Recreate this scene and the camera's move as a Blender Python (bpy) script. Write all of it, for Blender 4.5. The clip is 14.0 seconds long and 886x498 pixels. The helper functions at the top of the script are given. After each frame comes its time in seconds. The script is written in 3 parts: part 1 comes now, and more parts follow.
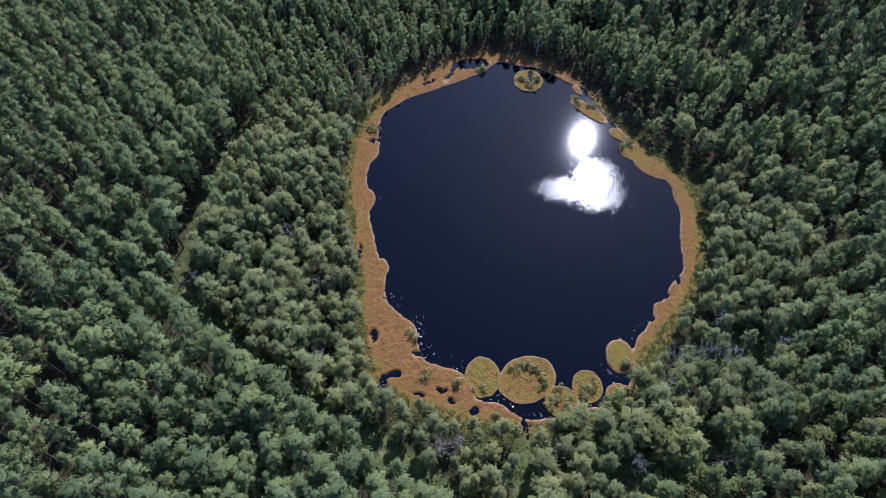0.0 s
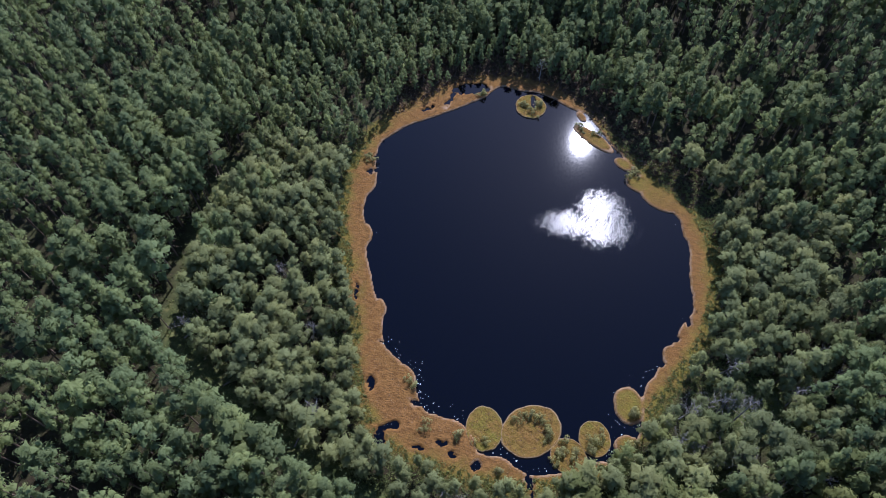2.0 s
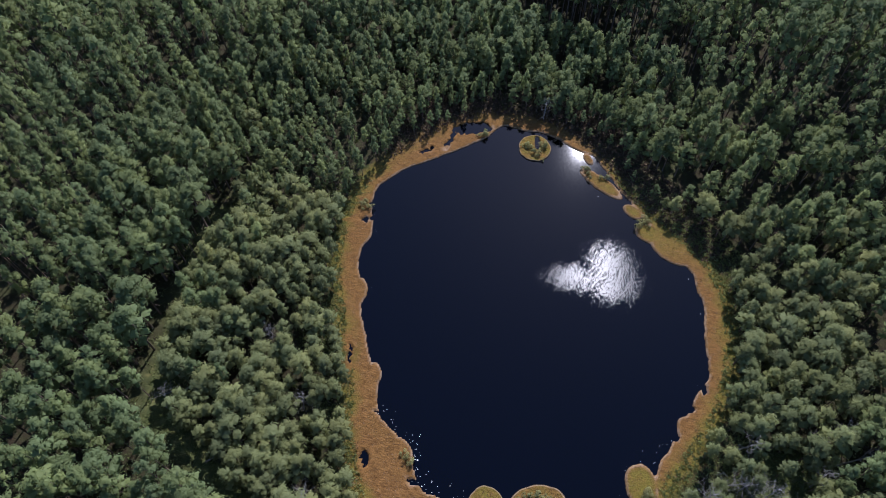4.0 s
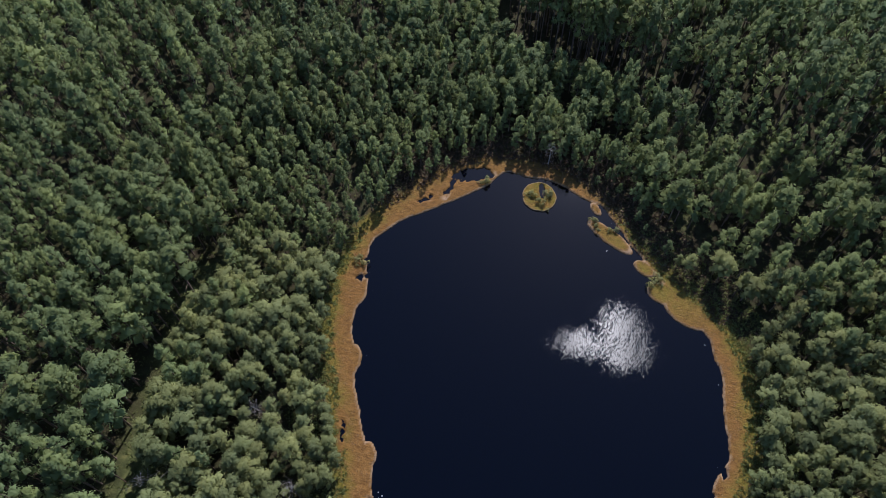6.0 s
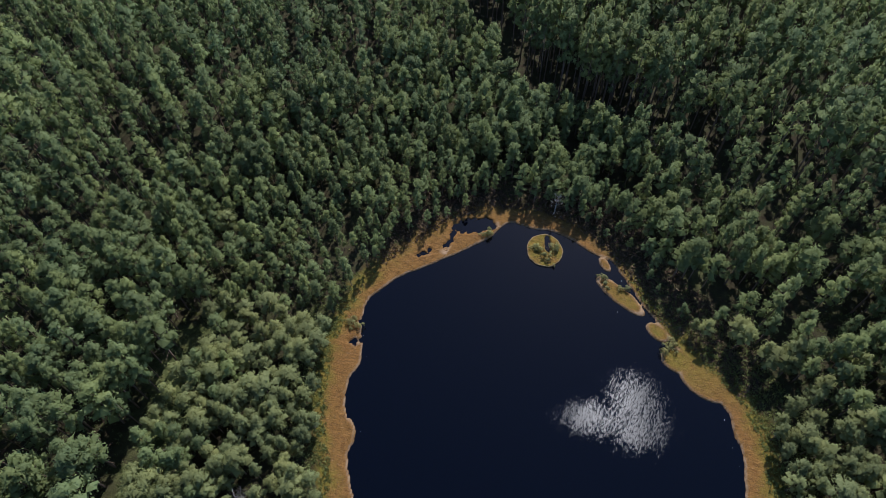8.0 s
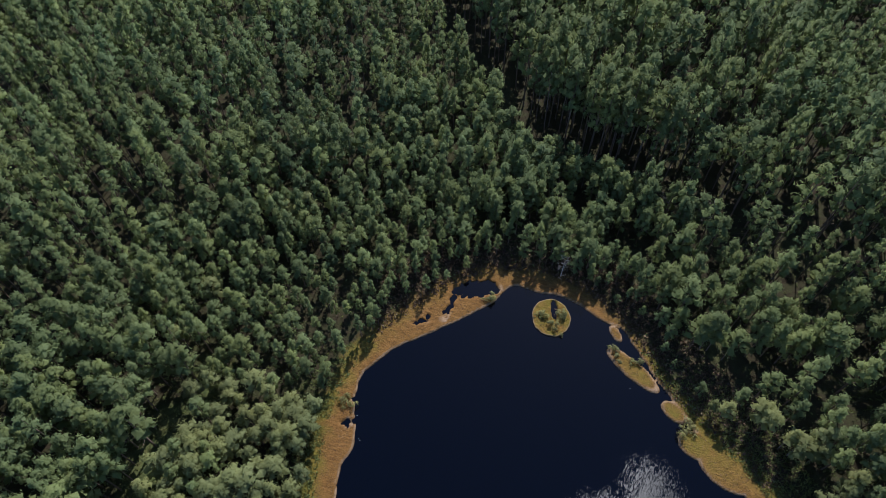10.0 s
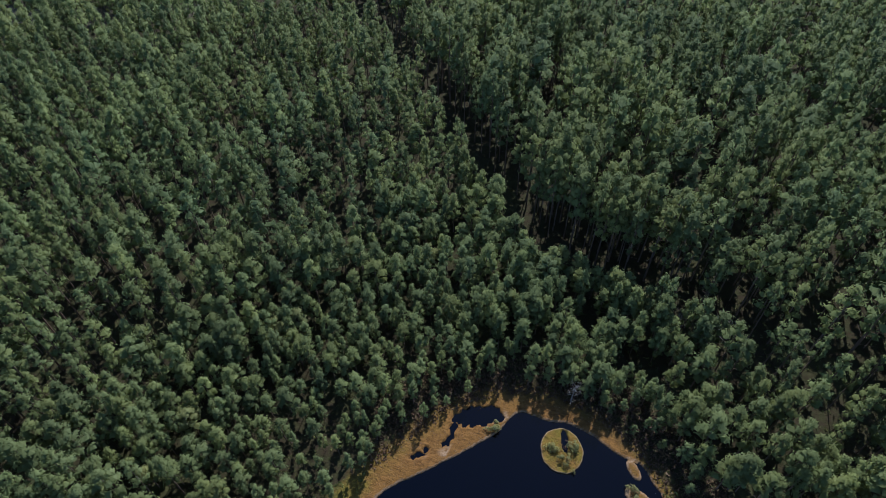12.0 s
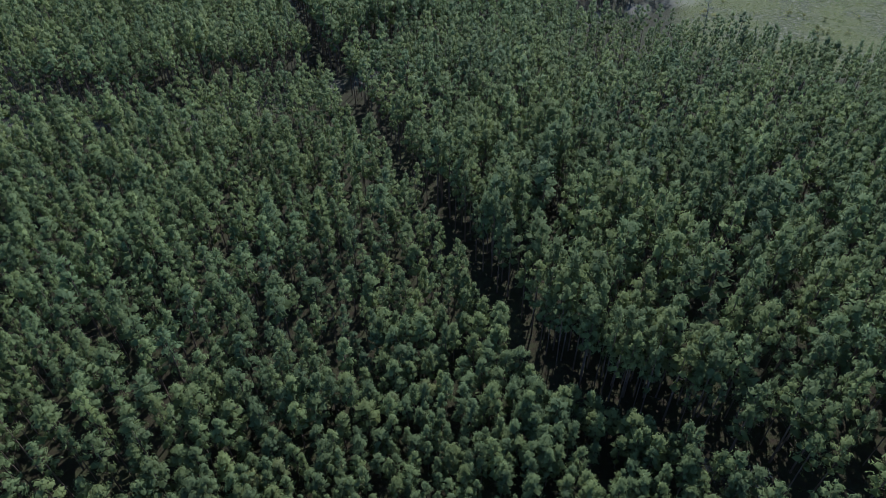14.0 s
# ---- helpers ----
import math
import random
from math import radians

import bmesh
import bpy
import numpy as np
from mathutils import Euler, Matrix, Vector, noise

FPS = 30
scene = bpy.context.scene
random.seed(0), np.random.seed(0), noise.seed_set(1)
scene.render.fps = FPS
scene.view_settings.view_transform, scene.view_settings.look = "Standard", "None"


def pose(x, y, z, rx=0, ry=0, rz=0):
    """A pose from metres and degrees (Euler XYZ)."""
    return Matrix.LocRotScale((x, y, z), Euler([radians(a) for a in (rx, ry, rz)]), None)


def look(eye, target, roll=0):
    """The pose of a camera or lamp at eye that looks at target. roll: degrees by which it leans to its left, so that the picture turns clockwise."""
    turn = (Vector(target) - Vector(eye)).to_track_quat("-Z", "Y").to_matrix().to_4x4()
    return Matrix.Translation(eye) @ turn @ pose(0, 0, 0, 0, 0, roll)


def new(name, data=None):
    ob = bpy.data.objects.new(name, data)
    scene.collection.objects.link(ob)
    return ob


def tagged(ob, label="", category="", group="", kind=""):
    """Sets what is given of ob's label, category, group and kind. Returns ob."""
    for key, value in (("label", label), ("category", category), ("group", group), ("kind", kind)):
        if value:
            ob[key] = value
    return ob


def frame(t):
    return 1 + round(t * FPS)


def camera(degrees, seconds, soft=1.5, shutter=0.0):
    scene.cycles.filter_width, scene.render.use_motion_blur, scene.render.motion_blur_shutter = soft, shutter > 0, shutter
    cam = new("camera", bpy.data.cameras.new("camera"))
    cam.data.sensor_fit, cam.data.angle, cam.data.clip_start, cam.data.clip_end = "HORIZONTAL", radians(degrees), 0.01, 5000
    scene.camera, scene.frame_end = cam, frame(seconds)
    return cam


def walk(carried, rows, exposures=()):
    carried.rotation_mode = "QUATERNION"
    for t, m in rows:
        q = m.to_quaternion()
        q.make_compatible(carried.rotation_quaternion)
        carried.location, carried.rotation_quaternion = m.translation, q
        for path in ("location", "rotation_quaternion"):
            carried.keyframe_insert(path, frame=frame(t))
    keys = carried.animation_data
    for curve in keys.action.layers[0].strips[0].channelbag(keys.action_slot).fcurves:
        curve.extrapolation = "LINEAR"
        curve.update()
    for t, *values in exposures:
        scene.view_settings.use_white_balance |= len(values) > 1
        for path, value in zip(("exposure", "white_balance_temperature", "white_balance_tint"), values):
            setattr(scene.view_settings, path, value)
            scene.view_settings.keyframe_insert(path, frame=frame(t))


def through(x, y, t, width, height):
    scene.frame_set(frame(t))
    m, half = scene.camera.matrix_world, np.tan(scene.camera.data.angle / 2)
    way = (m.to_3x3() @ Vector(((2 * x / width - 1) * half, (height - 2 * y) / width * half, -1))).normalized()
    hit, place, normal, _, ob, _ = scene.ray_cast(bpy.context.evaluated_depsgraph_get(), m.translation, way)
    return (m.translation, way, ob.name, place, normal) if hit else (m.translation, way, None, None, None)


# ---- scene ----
cam = camera(72.0, 14.0, soft=0.75)
PATH = [
    (0, (1.768, -2.911, 91.992), (1.693, -1.772, 90.349), -0.84),
    (0.5, (1.689, -1.499, 92.011), (1.614, -0.360, 90.369), -0.83),
    (1, (1.658, 0.519, 92.057), (1.582, 1.658, 90.415), -0.92),
    (1.5, (1.516, 2.676, 92.112), (1.441, 3.815, 90.470), -0.89),
    (2, (1.363, 5.245, 92.160), (1.288, 6.385, 90.519), -0.90),
    (2.5, (1.327, 7.820, 92.189), (1.249, 8.962, 90.549), -0.96),
    (3, (1.283, 10.667, 92.212), (1.204, 11.812, 90.574), -1.00),
    (5.5, (0.728, 25.733, 92.402), (0.648, 26.889, 90.771), -1.09),
    (6, (0.575, 28.948, 92.520), (0.495, 30.105, 90.890), -1.12),
    (6.5, (0.429, 31.925, 92.521), (0.349, 33.084, 90.893), -1.08),
    (7, (0.295, 35.062, 92.525), (0.215, 36.225, 90.899), -1.07),
    (7.5, (0.107, 38.007, 92.555), (0.028, 39.172, 90.931), -1.04),
    (10, (-0.802, 53.634, 92.875), (-0.879, 54.820, 91.267), -0.93),
    (10.5, (-0.709, 56.463, 92.789), (-0.791, 57.678, 91.203), -1.07),
    (11, (-0.793, 59.484, 92.755), (-0.878, 60.743, 91.203), -1.07),
    (11.5, (-1.178, 62.358, 92.719), (-1.260, 63.663, 91.205), -0.88),
    (12, (-1.344, 65.429, 92.751), (-1.427, 66.781, 91.279), -0.83),
    (12.5, (-1.239, 68.350, 93.003), (-1.326, 69.748, 91.575), -0.90),
    (13, (-1.309, 71.459, 93.033), (-1.399, 72.908, 91.657), -0.89),
    (13.5, (-1.446, 74.262, 92.994), (-1.538, 75.758, 91.670), -0.84),
    (14, (-1.673, 77.184, 93.058), (-1.766, 78.726, 91.788), -0.77),
]
walk(cam, [(t, look(eye, target, roll)) for t, eye, target, roll in PATH],
     exposures=[(0.0, 1.40, 5170, 24), (3.0, 1.14, 5330, 23), (6.5, 1.05, 5720, 16), (11.0, 1.00, 5650, 13), (14.0, 0.91, 5140, 12)])

# ---- daylight: clear sky, one sun ahead of the flight ----
SUN_WAY = Vector((0.1764, 0.7003, 0.6918)).normalized()
world = bpy.data.worlds.new("sky")
scene.world = world
world.use_nodes = True
wn = world.node_tree.nodes
sky = wn.new("ShaderNodeTexSky")
sky.sky_type = "NISHITA"
sky.sun_disc = False
sky.dust_density, sky.ozone_density = 0.4, 3.0
sky.sun_elevation = math.asin(SUN_WAY.z)
sky.sun_rotation = math.atan2(SUN_WAY.x, SUN_WAY.y)
world.node_tree.links.new(sky.outputs[0], wn["Background"].inputs[0])
wn["Background"].inputs[1].default_value = 0.097
sun_data = bpy.data.lights.new("sun", "SUN")
sun_data.energy, sun_data.angle, sun_data.color = 3.8, radians(0.53), (1.0, 0.95, 0.87)
sun = new("sun", sun_data)
sun.matrix_world = look(SUN_WAY * 400, (0, 0, 0))

rng = np.random.default_rng(7)


# ---- materials ----
class Nodes:
    """Short hand for building one node material."""

    def __init__(self, name):
        self.mat = bpy.data.materials.new(name)
        self.mat.use_nodes = True
        self.tree = self.mat.node_tree
        self.bsdf = self.tree.nodes["Principled BSDF"]
        self.out = self.tree.nodes["Material Output"]

    def add(self, kind, **inputs):
        n = self.tree.nodes.new(kind)
        for k, v in inputs.items():
            self.put(n, k.replace("_", " "), v)
        return n

    def put(self, node, key, v):
        sock = node.inputs[key]
        if isinstance(v, bpy.types.NodeSocket):
            self.tree.links.new(v, sock)
        else:
            sock.default_value = v

    def attr(self, name):
        n = self.tree.nodes.new("ShaderNodeAttribute")
        n.attribute_name = name
        return n.outputs["Fac"]

    def place(self):
        return self.tree.nodes.new("ShaderNodeNewGeometry").outputs["Position"]

    def noise(self, scale, detail=4.0, rough=0.55, vector=None, stretch=None):
        v = vector if vector is not None else self.place()
        if stretch:
            if len(stretch) > 3:
                m = self.tree.nodes.new("ShaderNodeMapping")
                m.inputs["Rotation"].default_value = (0, 0, radians(stretch[3]))
                self.tree.links.new(v, m.inputs["Vector"])
                v = m.outputs[0]
            m = self.tree.nodes.new("ShaderNodeMapping")
            m.inputs["Scale"].default_value = stretch[:3]
            self.tree.links.new(v, m.inputs["Vector"])
            v = m.outputs[0]
        n = self.add("ShaderNodeTexNoise", Scale=scale, Detail=detail, Roughness=rough, Vector=v)
        return n.outputs["Fac"]

    def ramp(self, fac, stops):
        n = self.tree.nodes.new("ShaderNodeValToRGB")
        self.tree.links.new(fac, n.inputs[0])
        el = n.color_ramp.elements
        while len(el) < len(stops):
            el.new(0.5)
        for e, (p, c) in zip(el, stops):
            e.position = p
            e.color = (*c, 1) if isinstance(c, tuple) else (c, c, c, 1)
        return n.outputs[0]

    def mix(self, fac, a, b, mode="MIX"):
        n = self.tree.nodes.new("ShaderNodeMix")
        n.data_type, n.blend_type = "RGBA", mode
        for sock, v in ((n.inputs[0], fac), (n.inputs[6], a), (n.inputs[7], b)):
            if isinstance(v, bpy.types.NodeSocket):
                self.tree.links.new(v, sock)
            else:
                sock.default_value = (*v, 1) if isinstance(v, tuple) else v
        return n.outputs[2]

    def math(self, op, a, b=0.0, clamp=False):
        n = self.tree.nodes.new("ShaderNodeMath")
        n.operation, n.use_clamp = op, clamp
        for sock, v in zip(n.inputs, (a, b)):
            if isinstance(v, bpy.types.NodeSocket):
                self.tree.links.new(v, sock)
            else:
                sock.default_value = v
        return n.outputs[0]

    def bump(self, height, strength=0.5, distance=0.05):
        n = self.add("ShaderNodeBump", Height=height, Strength=strength, Distance=distance)
        self.put(self.bsdf, "Normal", n.outputs[0])


def foliage(name, dark, light, yellow, through=0.56, per_object=False):
    """Leaves or needles: tone by plant, by leaf and by place; part of the light passes through."""
    n = Nodes(name)
    if per_object:
        tone = n.tree.nodes.new("ShaderNodeObjectInfo").outputs["Random"]
    else:
        tone = n.attr("tone")
    leaf = n.tree.nodes.new("ShaderNodeNewGeometry").outputs["Random Per Island"]
    patch = n.noise(0.03, 2.0)
    col = n.mix(n.math("MULTIPLY_ADD", leaf, 0.45), dark, light)
    n.tree.nodes[-2].inputs[2].default_value = 0.28
    col = n.mix(n.math("MULTIPLY", n.math("POWER", tone, 2.0), 0.6), col, yellow)
    grey = tuple(0.9 * c + 0.1 * sum(dark) / 3 * k for c, k in zip(dark, (1.1, 1.1, 1.5)))
    col = n.mix(n.math("MULTIPLY", n.math("POWER", n.math("SUBTRACT", 1.0, tone), 2.0), 0.55), col, grey)
    cool = (light[0] * 0.78, light[1] * 1.0, light[2] * 1.08)
    col = n.mix(n.ramp(n.noise(0.016, 2.0), [(0.48, 0.0), (0.62, 0.14)]), col, cool)
    col = n.mix(n.ramp(patch, [(0.35, 0.0), (0.65, 0.35)]), col, yellow)
    plant = n.math("FRACT", n.math("MULTIPLY", tone, 7.31))
    col = n.mix(1.0, col, n.ramp(plant, [(0.0, 0.84), (1.0, 1.22)]), "MULTIPLY")
    n.put(n.bsdf, "Base Color", col)
    n.put(n.bsdf, "Roughness", 0.6)
    n.put(n.bsdf, "Specular IOR Level", 0.06)
    tr = n.add("ShaderNodeBsdfTranslucent", Color=col)
    mixer = n.tree.nodes.new("ShaderNodeMixShader")
    mixer.inputs[0].default_value = through
    n.tree.links.new(n.bsdf.outputs[0], mixer.inputs[1])
    n.tree.links.new(tr.outputs[0], mixer.inputs[2])
    n.tree.links.new(mixer.outputs[0], n.out.inputs[0])
    return n.mat


PINE = ((0.103, 0.137, 0.059), (0.178, 0.220, 0.092), (0.222, 0.240, 0.080))
BOG = ((0.126, 0.150, 0.063), (0.214, 0.234, 0.096), (0.256, 0.252, 0.090))
BUSH = ((0.098, 0.122, 0.044), (0.162, 0.192, 0.066), (0.212, 0.212, 0.066))
m_pine, m_pine_one = foliage("pine_needles", *PINE), foliage("pine_needles_single", *PINE, per_object=True)
m_bog, m_bog_one = foliage("bog_pine_needles", *BOG), foliage("bog_pine_needles_single", *BOG, per_object=True)
m_bush, m_bush_one = foliage("bush_leaves", *BUSH), foliage("bush_leaves_single", *BUSH, per_object=True)


def bark(name, a, b):
    n = Nodes(name)
    f = n.noise(3.0, 5.0, 0.6, stretch=(1, 1, 0.25))
    n.put(n.bsdf, "Base Color", n.ramp(f, [(0.3, a), (0.7, b)]))
    n.put(n.bsdf, "Roughness", 0.9)
    n.bump(f, 0.6, 0.03)
    return n.mat


m_bark = bark("pine_bark", (0.07, 0.05, 0.037), (0.19, 0.125, 0.085))
m_dead = bark("weathered_dead_wood", (0.115, 0.102, 0.088), (0.255, 0.232, 0.205))
m_log = bark("fallen_wood", (0.10, 0.08, 0.065), (0.26, 0.22, 0.18))


def ground_material():
    """Forest litter, sedge mat, moss, grass and the sandy clearing, by the zones held on the sheet."""
    n = Nodes("bog_and_forest_floor")
    fine, mid, broad = n.noise(5.0, 6.0, 0.7), n.noise(0.9, 5.0, 0.6), n.noise(0.12, 3.0)
    litter = n.mix(n.ramp(mid, [(0.35, 0.0), (0.7, 1.0)]), (0.024, 0.017, 0.010), (0.030, 0.033, 0.012))
    litter = n.mix(n.ramp(fine, [(0.45, 0.0), (0.75, 0.5)]), litter, (0.046, 0.036, 0.018))
    streak = n.noise(2.2, 6.0, 0.7, stretch=(0.5, 1.6, 1, 12))
    sedge = n.ramp(streak, [(0.28, (0.046, 0.021, 0.006)), (0.46, (0.122, 0.060, 0.017)), (0.64, (0.186, 0.094, 0.028)), (0.85, (0.280, 0.164, 0.054))])
    sedge = n.mix(n.ramp(broad, [(0.4, 0.0), (0.65, 0.4)]), sedge, (0.132, 0.070, 0.017))
    moss = n.ramp(fine, [(0.3, (0.047, 0.049, 0.009)), (0.55, (0.124, 0.102, 0.015)), (0.8, (0.200, 0.155, 0.028))])
    mossy = n.math("MULTIPLY", n.attr("moss"), n.ramp(mid, [(0.35, 0.6), (0.6, 1.0)]))
    tussock = n.noise(1.5, 5.0, 0.75)
    sedge = n.mix(n.ramp(tussock, [(0.30, 0.75), (0.46, 0.0)]), sedge, (0.062, 0.032, 0.009))
    sedge = n.mix(n.ramp(tussock, [(0.58, 0.0), (0.76, 0.6)]), sedge, (0.215, 0.125, 0.036))
    mat = n.mix(mossy, sedge, moss)
    grass = n.ramp(mid, [(0.3, (0.034, 0.046, 0.014)), (0.55, (0.072, 0.082, 0.026)), (0.8, (0.19, 0.165, 0.060))])
    rows = n.noise(0.9, 6.0, 0.8, stretch=(0.6, 1.1, 1, 20))
    heath = n.ramp(rows, [(0.40, (0.024, 0.028, 0.010)), (0.49, (0.064, 0.066, 0.028)), (0.57, (0.108, 0.102, 0.056)), (0.66, (0.27, 0.24, 0.19))])
    heath = n.mix(n.ramp(n.noise(0.05, 3.0), [(0.40, 0.0), (0.58, 0.65)]), heath, (0.084, 0.088, 0.026))
    sand = n.ramp(fine, [(0.3, (0.17, 0.15, 0.12)), (0.7, (0.30, 0.27, 0.22))])
    mud = (0.035, 0.024, 0.014)
    col = n.mix(n.attr("grass"), litter, grass)
    col = n.mix(n.attr("clearing"), col, heath)
    col = n.mix(n.attr("track"), col, sand)
    col = n.mix(n.attr("mat"), col, mat)
    col = n.mix(n.math("MULTIPLY", n.attr("straw"), n.ramp(fine, [(0.35, 0.15), (0.6, 0.7)])), col, (0.30, 0.22, 0.15))
    col = n.mix(n.attr("wet"), col, mud)
    n.put(n.bsdf, "Base Color", col)
    n.put(n.bsdf, "Roughness", 0.95)
    n.put(n.bsdf, "Specular IOR Level", 0.1)
    n.bump(n.math("ADD", streak, fine), 0.9, 0.14)
    return n.mat


def water_material():
    """Still, peat-dark water with one wind-ruffled patch that breaks the sun into glitter."""
    n = Nodes("dark_peat_water")
    pos = n.place()
    sep = n.add("ShaderNodeSeparateXYZ", Vector=pos)
    lobes = []
    for cx, cy, rx, ry in ((27.4, 78.8, 4.0, 4.6), (20.2, 76.2, 4.6, 2.6), (27.0, 75.4, 4.6, 3.5)):
        u = n.math("DIVIDE", n.math("SUBTRACT", sep.outputs[0], cx), rx)
        v = n.math("DIVIDE", n.math("SUBTRACT", sep.outputs[1], cy), ry)
        lobes.append(n.math("ADD", n.math("MULTIPLY", u, u), n.math("MULTIPLY", v, v)))
    away = n.math("MINIMUM", n.math("MINIMUM", lobes[0], lobes[1]), lobes[2])
    gust = n.noise(0.75, 4.0, 0.6, stretch=(1.0, 0.18, 1, 28))
    streaks = n.noise(5.0, 3.0, 0.85, stretch=(1.0, 0.28, 1, 26))
    flecks = n.math("ADD", n.math("MULTIPLY", n.math("SUBTRACT", streaks, 0.52), 6.0), n.math("MULTIPLY", n.math("SUBTRACT", gust, 0.5), 2.0))
    edge = n.math("ADD", flecks, n.math("MULTIPLY", n.math("SUBTRACT", 1.0, away), 0.6))
    ruffled = n.ramp(n.math("ADD", edge, 0.5), [(0.42, 0.0), (0.68, 1.0)])
    grain = n.noise(5.0, 8.0, 0.9, stretch=(1.0, 0.3, 1, 30))
    n.put(n.bsdf, "Anisotropic", n.math("MULTIPLY", ruffled, 0.92))
    n.put(n.bsdf, "Tangent", n.add("ShaderNodeCombineXYZ", X=-0.139, Y=0.990, Z=0.0).outputs[0])
    spark = n.ramp(grain, [(0.30, 0.25), (0.54, 1.0)])
    n.put(n.bsdf, "Base Color", (0.0001, 0.0002, 0.0015, 1))
    n.put(n.bsdf, "IOR", 1.333)
    n.put(n.bsdf, "Specular IOR Level", 0.4)
    n.put(n.bsdf, "Roughness", n.math("MULTIPLY_ADD", n.math("MULTIPLY", ruffled, spark), 0.31))
    calm = n.tree.nodes[-1]
    n.tree.links.new(n.ramp(n.noise(3.0, 4.0, 0.8, stretch=(1.0, 0.5, 1, 26)), [(0.3, 0.027), (0.7, 0.041)]), calm.inputs[2])
    return n.mat


m_ground = ground_material()
m_water = water_material()


def lily_material():
    n = Nodes("lily_leaf")
    leaf = n.tree.nodes.new("ShaderNodeNewGeometry").outputs["Random Per Island"]
    n.put(n.bsdf, "Base Color", n.ramp(leaf, [(0.0, (0.35, 0.36, 0.30)), (1.0, (0.75, 0.76, 0.74))]))
    n.put(n.bsdf, "Roughness", 0.35)
    return n.mat


m_lily = lily_material()

# ---- plan of the lake: radii round its middle, every 6 degrees from east, anticlockwise ----
CX, CY = 12.0, 74.6
SHORE = np.array([29.7, 29.7, 28.6, 27.2, 27.4, 27.2, 27.6, 28.2, 29.0, 30.4, 32.4, 34.8, 35.0, 36.8, 38.1, 38.5, 39.9, 36.9, 35.6, 34.9,
                  34.7, 34.9, 35.7, 35.9, 36.0, 34.3, 31.9, 30.4, 31.0, 30.7, 29.8, 28.4, 29.5, 29.6, 29.7, 30.3, 30.2, 32.5, 34.6, 34.7,
                  36.3, 39.3, 39.3, 42.5, 42.9, 44.8, 44.7, 44.8, 44.0, 41.2, 36.3, 34.8, 33.5, 33.0, 32.5, 32.9, 31.7, 30.7, 30.4, 30.4])
WOODS = np.array([34.3, 32.6, 30.7, 29.5, 30.0, 34.0, 38.6, 42.4, 44.0, 43.2, 41.3, 40.4, 39.3, 37.5, 35.8, 34.5, 33.5, 33.7, 35.9, 41.2,
                  46.5, 46.8, 47.1, 46.1, 43.8, 39.1, 37.3, 36.4, 35.4, 34.7])


def smooth(a, b, v):
    w = np.clip((v - a) / (b - a), 0, 1)
    return w * w * (3 - 2 * w)


def rim(radii, x, y):
    """Distance outwards past a closed rim given by radii at even angles."""
    dx, dy = x - CX, y - CY
    k = len(radii)
    s = (np.degrees(np.arctan2(dy, dx)) % 360) / 360 * k
    i = np.floor(s).astype(int)
    f = s - i
    p0, p1, p2, p3 = (radii[(i + j) % k] for j in (-1, 0, 1, 2))
    r = p1 + 0.5 * f * (p2 - p0 + f * (2 * p0 - 5 * p1 + 4 * p2 - p3 + f * (3 * (p1 - p2) + p3 - p0)))
    return np.hypot(dx, dy) - r


def oval(x, y, cx, cy, rx, ry, turn=0.0):
    """Rough signed distance to an oval, negative inside."""
    c, s = math.cos(radians(turn)), math.sin(radians(turn))
    u, v = (x - cx) * c + (y - cy) * s, -(x - cx) * s + (y - cy) * c
    q = np.hypot(u / rx, v / ry)
    return (q - 1) * min(rx, ry)


def ripple(x, y, k):
    """Cheap smooth noise of about unit height and 1/k metres size."""
    return (np.sin(x * k * 1.7 + 1.3 * np.sin(y * k * 1.1 + 2)) + np.sin(y * k * 2.1 + 1.7 * np.sin(x * k * 0.9 + 5))
            + 0.6 * np.sin((x + y) * k * 3.7 + 1) + 0.5 * np.sin((x - 1.3 * y) * k * 5.1)) / 3.1


LOBES = [(26.8, 34.5, 2.24, 1.77), (27.6, 40.9, 2.43, 3.16), (7.1, 29.4, 2.89, 2.75), (22.6, 29.4, 2.15, 2.85), (27.2, 98.8, 5.3, 1.75, -46), (32.7, 91.8, 2.3, 1.4, -48),
         (35.2, 86.6, 2.9, 2.2, -30), (38.6, 82.8, 4.2, 2.5, -40), (25.2, 105.4, 0.9, 1.8, 20), (-9.1, 43.2, 3.37, 3.16), (-0.6, 33, 4.92, 4.47, -32), (-12.1, 46.4, 2.62, 2.57), (-14.1, 56, 2.25, 2.58), (-17.9, 71.9, 1.69, 2.59),
         (35.9, 49.8, 1.78, 1.88), (39.4, 53.2, 2.15, 2.48), (34.1, 45.2, 2.1, 1.85, 41)]
